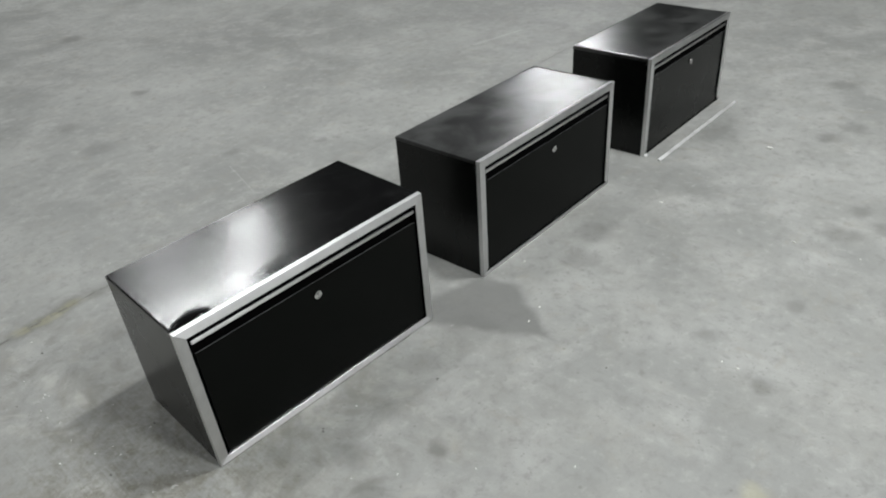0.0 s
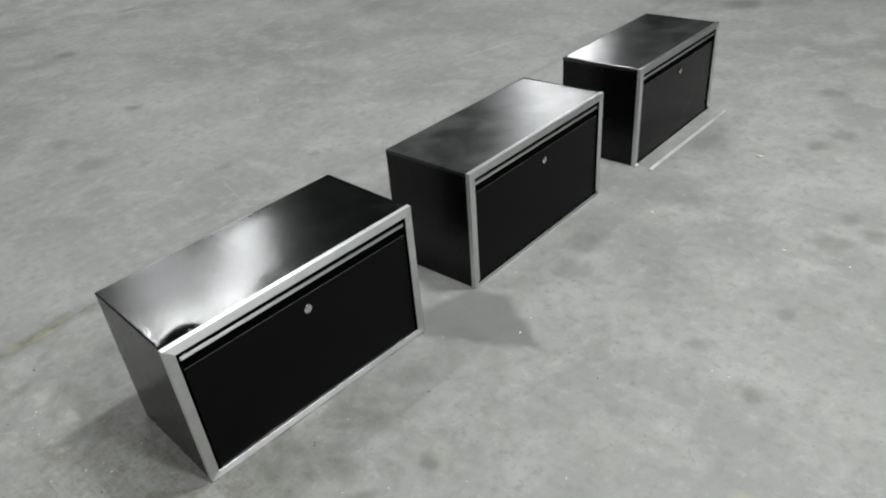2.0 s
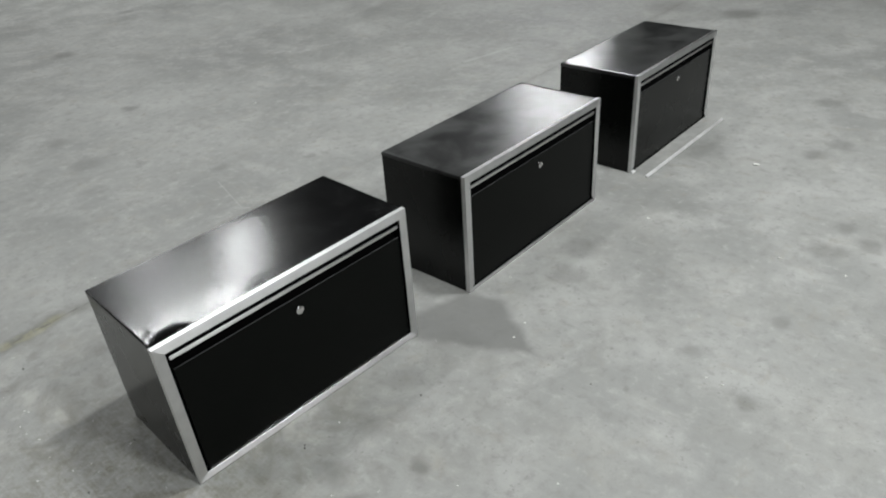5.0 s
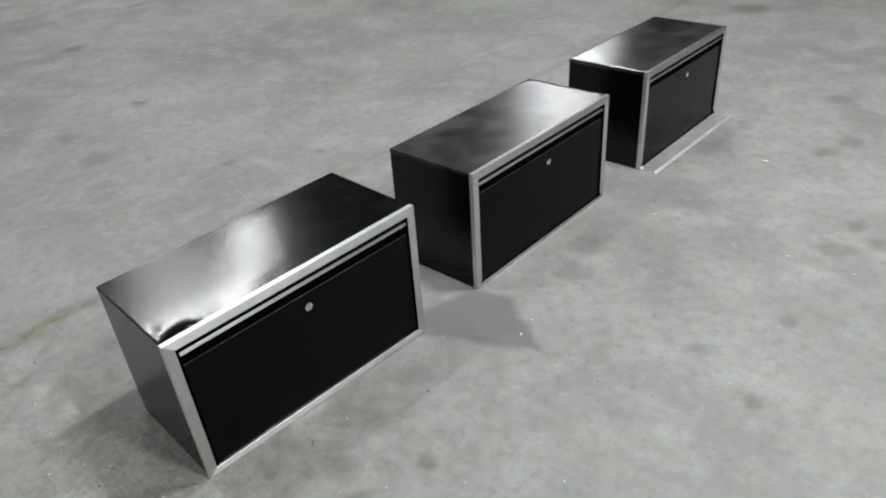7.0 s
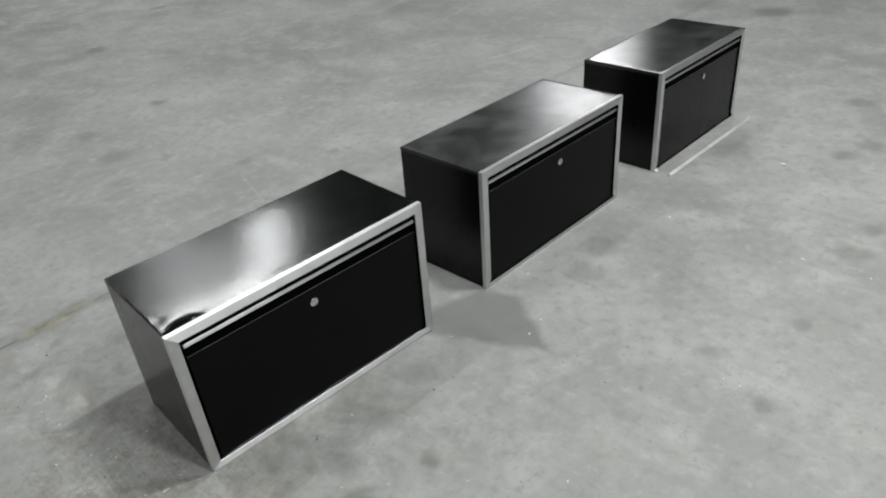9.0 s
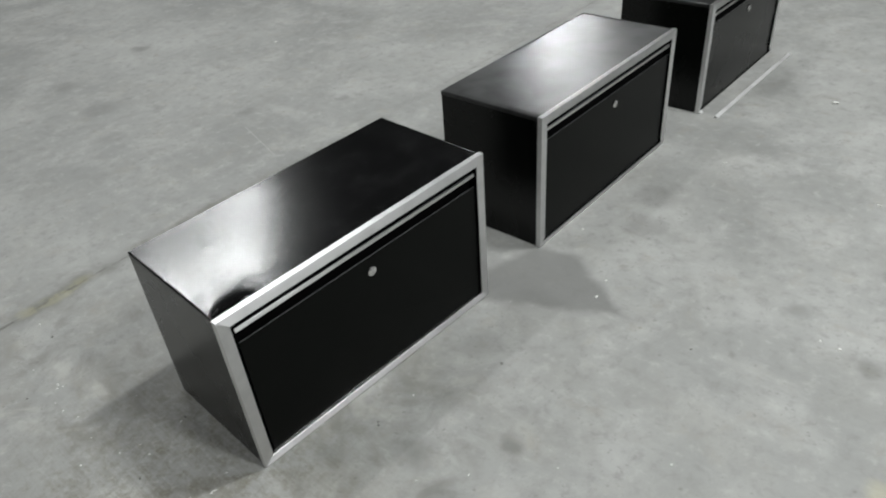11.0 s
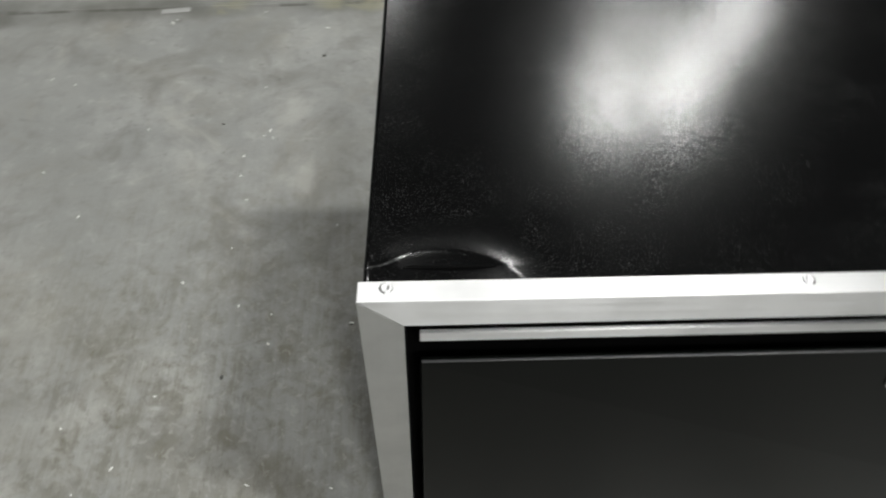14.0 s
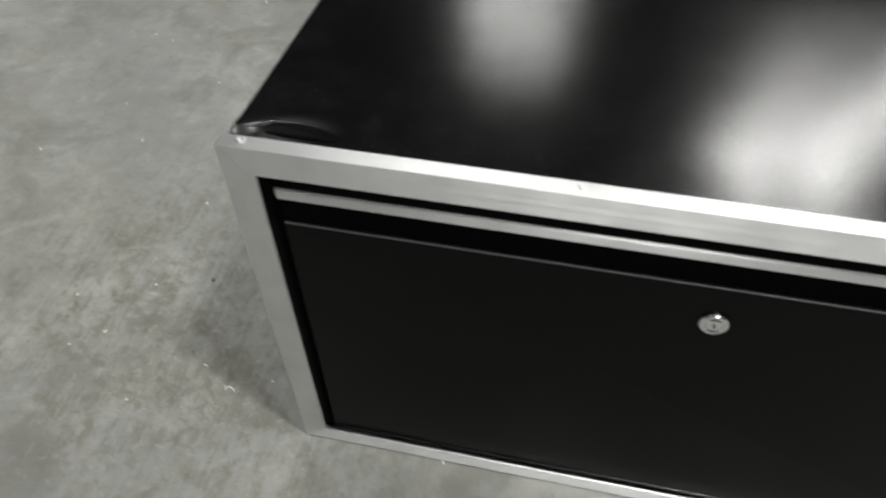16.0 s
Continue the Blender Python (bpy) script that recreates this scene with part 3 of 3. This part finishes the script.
    add("groove", slab(FACE + 0.006, W - FACE - 0.006, 0.026, 0.029, H - 0.090, H - 0.028), RECESS, base)
    # piano hinge
    x0, x1, knuckles = FACE + 0.01, W - FACE - 0.01, 30
    step = (x1 - x0) / knuckles
    profile = []
    for k in range(knuckles):
        profile += [(0.0030, k * step), (0.0030, (k + 0.94) * step), (0.0022, (k + 0.95) * step), (0.0022, (k + 0.99) * step)]
    bm = lathe(profile, 8)
    bm.transform(Matrix.Translation((x0, 0.0095, foot + 0.003)) @ Matrix.Rotation(math.pi / 2, 4, "Z"))
    add("hinge", bm, COAT, base, "piano hinge")
    # push lock
    lock = part("lock", lathe([(0.0125, 0.0), (0.0125, 0.0030), (0.0121, 0.0042), (0.0110, 0.0050), (0.0086, 0.0052), (0.0082, 0.0044), (0.0076, 0.0044), (0.0072, 0.0052), (0.0040, 0.0054)], 28), CHROME, base, "round chrome push lock", smooth=True)
    lock.location = shifted(Vector((W * lock_at, 0.008, H - 0.1270)))
    part("key_slot", slab(-0.0008, 0.0008, -0.0057, -0.0050, -0.0026, 0.0026), RECESS, lock)
    return base


# corner shifts that fit the first box to the camera's view, end by end, front and rear, foot and top
CORNER_FIT = {(0, 0, 0): (0.004, 0.012, 0.0), (0, 1, 0): (0.017, 0.012, 0.0), (1, 0, 0): (0.0, 0.008, 0.0), (1, 1, 0): (0.003, 0.006, 0.0),
           (0, 0, 1): (-0.016, -0.003, -0.001), (0, 1, 1): (-0.001, -0.012, -0.001), (1, 0, 1): (-0.007, 0.004, 0.008), (1, 1, 1): (0.005, 0.008, 0.001)}
tool_box(0.804, 0.3783, 0.4632, pose(-0.001, -0.008, 0), "black steel tool box with aluminium trim and a dented top corner", 3.1, dented=True, bottom_face=0.022, corner_fit=CORNER_FIT, lock_at=0.495)
tool_box(0.8414, 0.3740, 0.4455, pose(1.0837, 0.0202, 0, 0, 0, 2.29), "closed black steel tool box with aluminium trim on concrete", 8.7, bottom_face=0.014, coat=HAZY_COAT, lock_at=0.520)
tool_box(0.7945, 0.3800, 0.4422, pose(2.2259, 0.0626, 0, 0, 0, 2.49), "black steel tool box whose bottom trim has come off", 14.2, bottom_rail=False, coat=SMUDGED_COAT, lock_at=0.514, door_coat=SHEEN_DOOR_COAT)

# the loose bottom trim in front of the last box, lying on its two edges
loose = angle_bar(0.805, 0.0, 0.0, 0.009, 0.015)
loose.transform(Matrix.Rotation(math.atan2(0.009, 0.015), 4, "X") @ Matrix.Diagonal((1, -1, 1, 1)))
low = min(v.co.z for v in loose.verts)
loose.transform(Matrix.Translation((0, 0.010, -low)))
bar = new("trim_bar", finish("trim_bar", loose, DULL_ALUMINIUM))
bar.matrix_basis = pose(2.231, -0.016, 0, 0, 0, 1.8)
tagged(bar, "loose aluminium trim bar lying in front of a tool box", "trim bar")


# ---- litter on the floor ----
def flake_mesh(name, mat, seed, flat):
    bm = bmesh.new()
    bmesh.ops.create_icosphere(bm, subdivisions=1, radius=1)
    for v in bm.verts:
        v.co *= 1 + 0.45 * noise.noise(v.co * 1.7 + Vector((seed, 0, 0)))
        v.co.z *= flat
    low = min(v.co.z for v in bm.verts)
    for v in bm.verts:
        v.co.z -= low
    return finish(name, bm, mat)


WHITE = [flake_mesh("flake", FLAKE, k * 3.3, 0.45) for k in range(3)]
DARK = flake_mesh("grit", PEBBLE, 7.7, 0.6)
SPECKS = [(-0.442, 0.477), (-0.189, 0.666), (-0.197, 0.654), (-0.183, 0.649), (-0.224, 0.606), (-0.223, 0.562), (-0.208, 0.511), (-0.218, 0.418), (-0.152, 0.304),
          (-0.196, 0.318), (-0.152, 0.258), (-0.047, 0.289), (-0.063, 0.067), (-0.275, 0.357), (-0.073, 0.461), (-0.516, 0.567), (-0.345, 0.067), (-0.118, 0.045),
          (-0.279, 0.186), (1.183, -0.801), (1.181, -0.850), (2.618, -0.338), (1.953, -0.929), (2.547, 2.964), (1.777, 2.292), (0.285, 1.207), (0.591, -0.697),
          (0.426, -0.509), (0.380, -0.103), (0.817, -0.070), (0.984, -0.251), (1.066, -0.232), (-0.296, 1.629), (-0.667, 0.340), (-0.233, 0.005), (0.172, 0.002),
          (0.285, -0.367), (0.199, -0.285), (-0.565, 0.792), (-0.377, 0.146), (-0.309, 0.096), (-0.157, 0.073), (-0.111, 0.957), (-0.230, 1.005), (-0.207, 0.778), (-0.249, 1.113),
          (-0.524, 0.778), (-0.381, 0.666), (-0.482, 0.085), (-0.492, 0.115), (-0.595, 0.419), (-0.390, 0.974), (-0.398, 0.966), (1.249, -0.029), (1.932, -0.712), (1.913, -0.200), (-0.395, 0.961)]
rng = random.Random(5)
for k, (x, y) in enumerate(SPECKS):
    ob = new("floor_flake", WHITE[k % 3])
    s = rng.uniform(0.0012, 0.0022) if x < 0.9 else 0.010 if abs(x - 2.618) < 0.01 else rng.uniform(0.003, 0.005)
    ob.matrix_basis = pose(x, y, -0.0002, 0, 0, rng.uniform(0, 360)) @ Matrix.Diagonal((s * rng.uniform(1.0, 2.4), s * 0.8, s, 1))
    tagged(ob, "tiny white flake of plastic lying on the concrete", "flake", "white flakes on the floor")
for x, y in ((0.256, -0.105), (0.263, -0.097), (-0.032, 0.293), (0.605, -0.206), (0.952, -0.559), (-0.265, 0.680), (-0.113, 0.869), (-0.203, 0.210)):
    ob = new("grit", DARK)
    s = rng.uniform(0.0018, 0.0028)
    ob.matrix_basis = pose(x, y, -0.0003, 0, 0, rng.uniform(0, 360)) @ Matrix.Diagonal((s * 1.4, s, s, 1))
    tagged(ob, "small dark bit of grit on the concrete", "grit", "grit on the floor")


def shaving(x, y, size, turn):
    """A curled sliver of plastic: a thin bent strip."""
    bm = bmesh.new()
    last = None
    for k in range(9):
        a = -1.1 + 2.2 * k / 8
        w = 0.12 * (1 - abs(k - 4) / 5)
        px, py, pz = size * a, size * 0.45 * math.cos(1.3 * a), size * 0.06 * (1 + math.sin(2.1 * a))
        ring = [bm.verts.new((px, py - size * w, pz)), bm.verts.new((px, py + size * w, pz)), bm.verts.new((px, py + size * w, pz + size * 0.08)), bm.verts.new((px, py - size * w, pz + size * 0.08))]
        if last:
            for i in range(4):
                bm.faces.new((last[i], last[(i + 1) % 4], ring[(i + 1) % 4], ring[i]))
        else:
            bm.faces.new(ring)
        last = ring
    bm.faces.new(last)
    ob = new("plastic_shaving", finish("plastic_shaving", bm, FLAKE))
    ob.matrix_basis = pose(x, y, 0.0, 0, 0, turn)
    tagged(ob, "curled white plastic shaving lying on the concrete", "shaving", "plastic shavings")


shaving(-0.113, 0.044, 0.0085, -20)
shaving(-0.689, 0.382, 0.0095, 10)
shaving(-0.484, 0.086, 0.0060, 30)
bm = slab(-0.026, 0.026, -0.007, 0.007, 0.0, 0.0006)
for v in bm.verts:
    v.co.y += 0.003 * math.sin(v.co.x * 90)
scrap = new("tape_scrap", finish("tape_scrap", bm, plain("grey_tape", (0.40, 0.40, 0.385), 0.6, 60)))
scrap.matrix_basis = pose(-0.398, 1.004, 0.0002, 0, 0, 6)
tagged(scrap, "scrap of pale grey tape stuck beside the floor joint", "tape scrap")
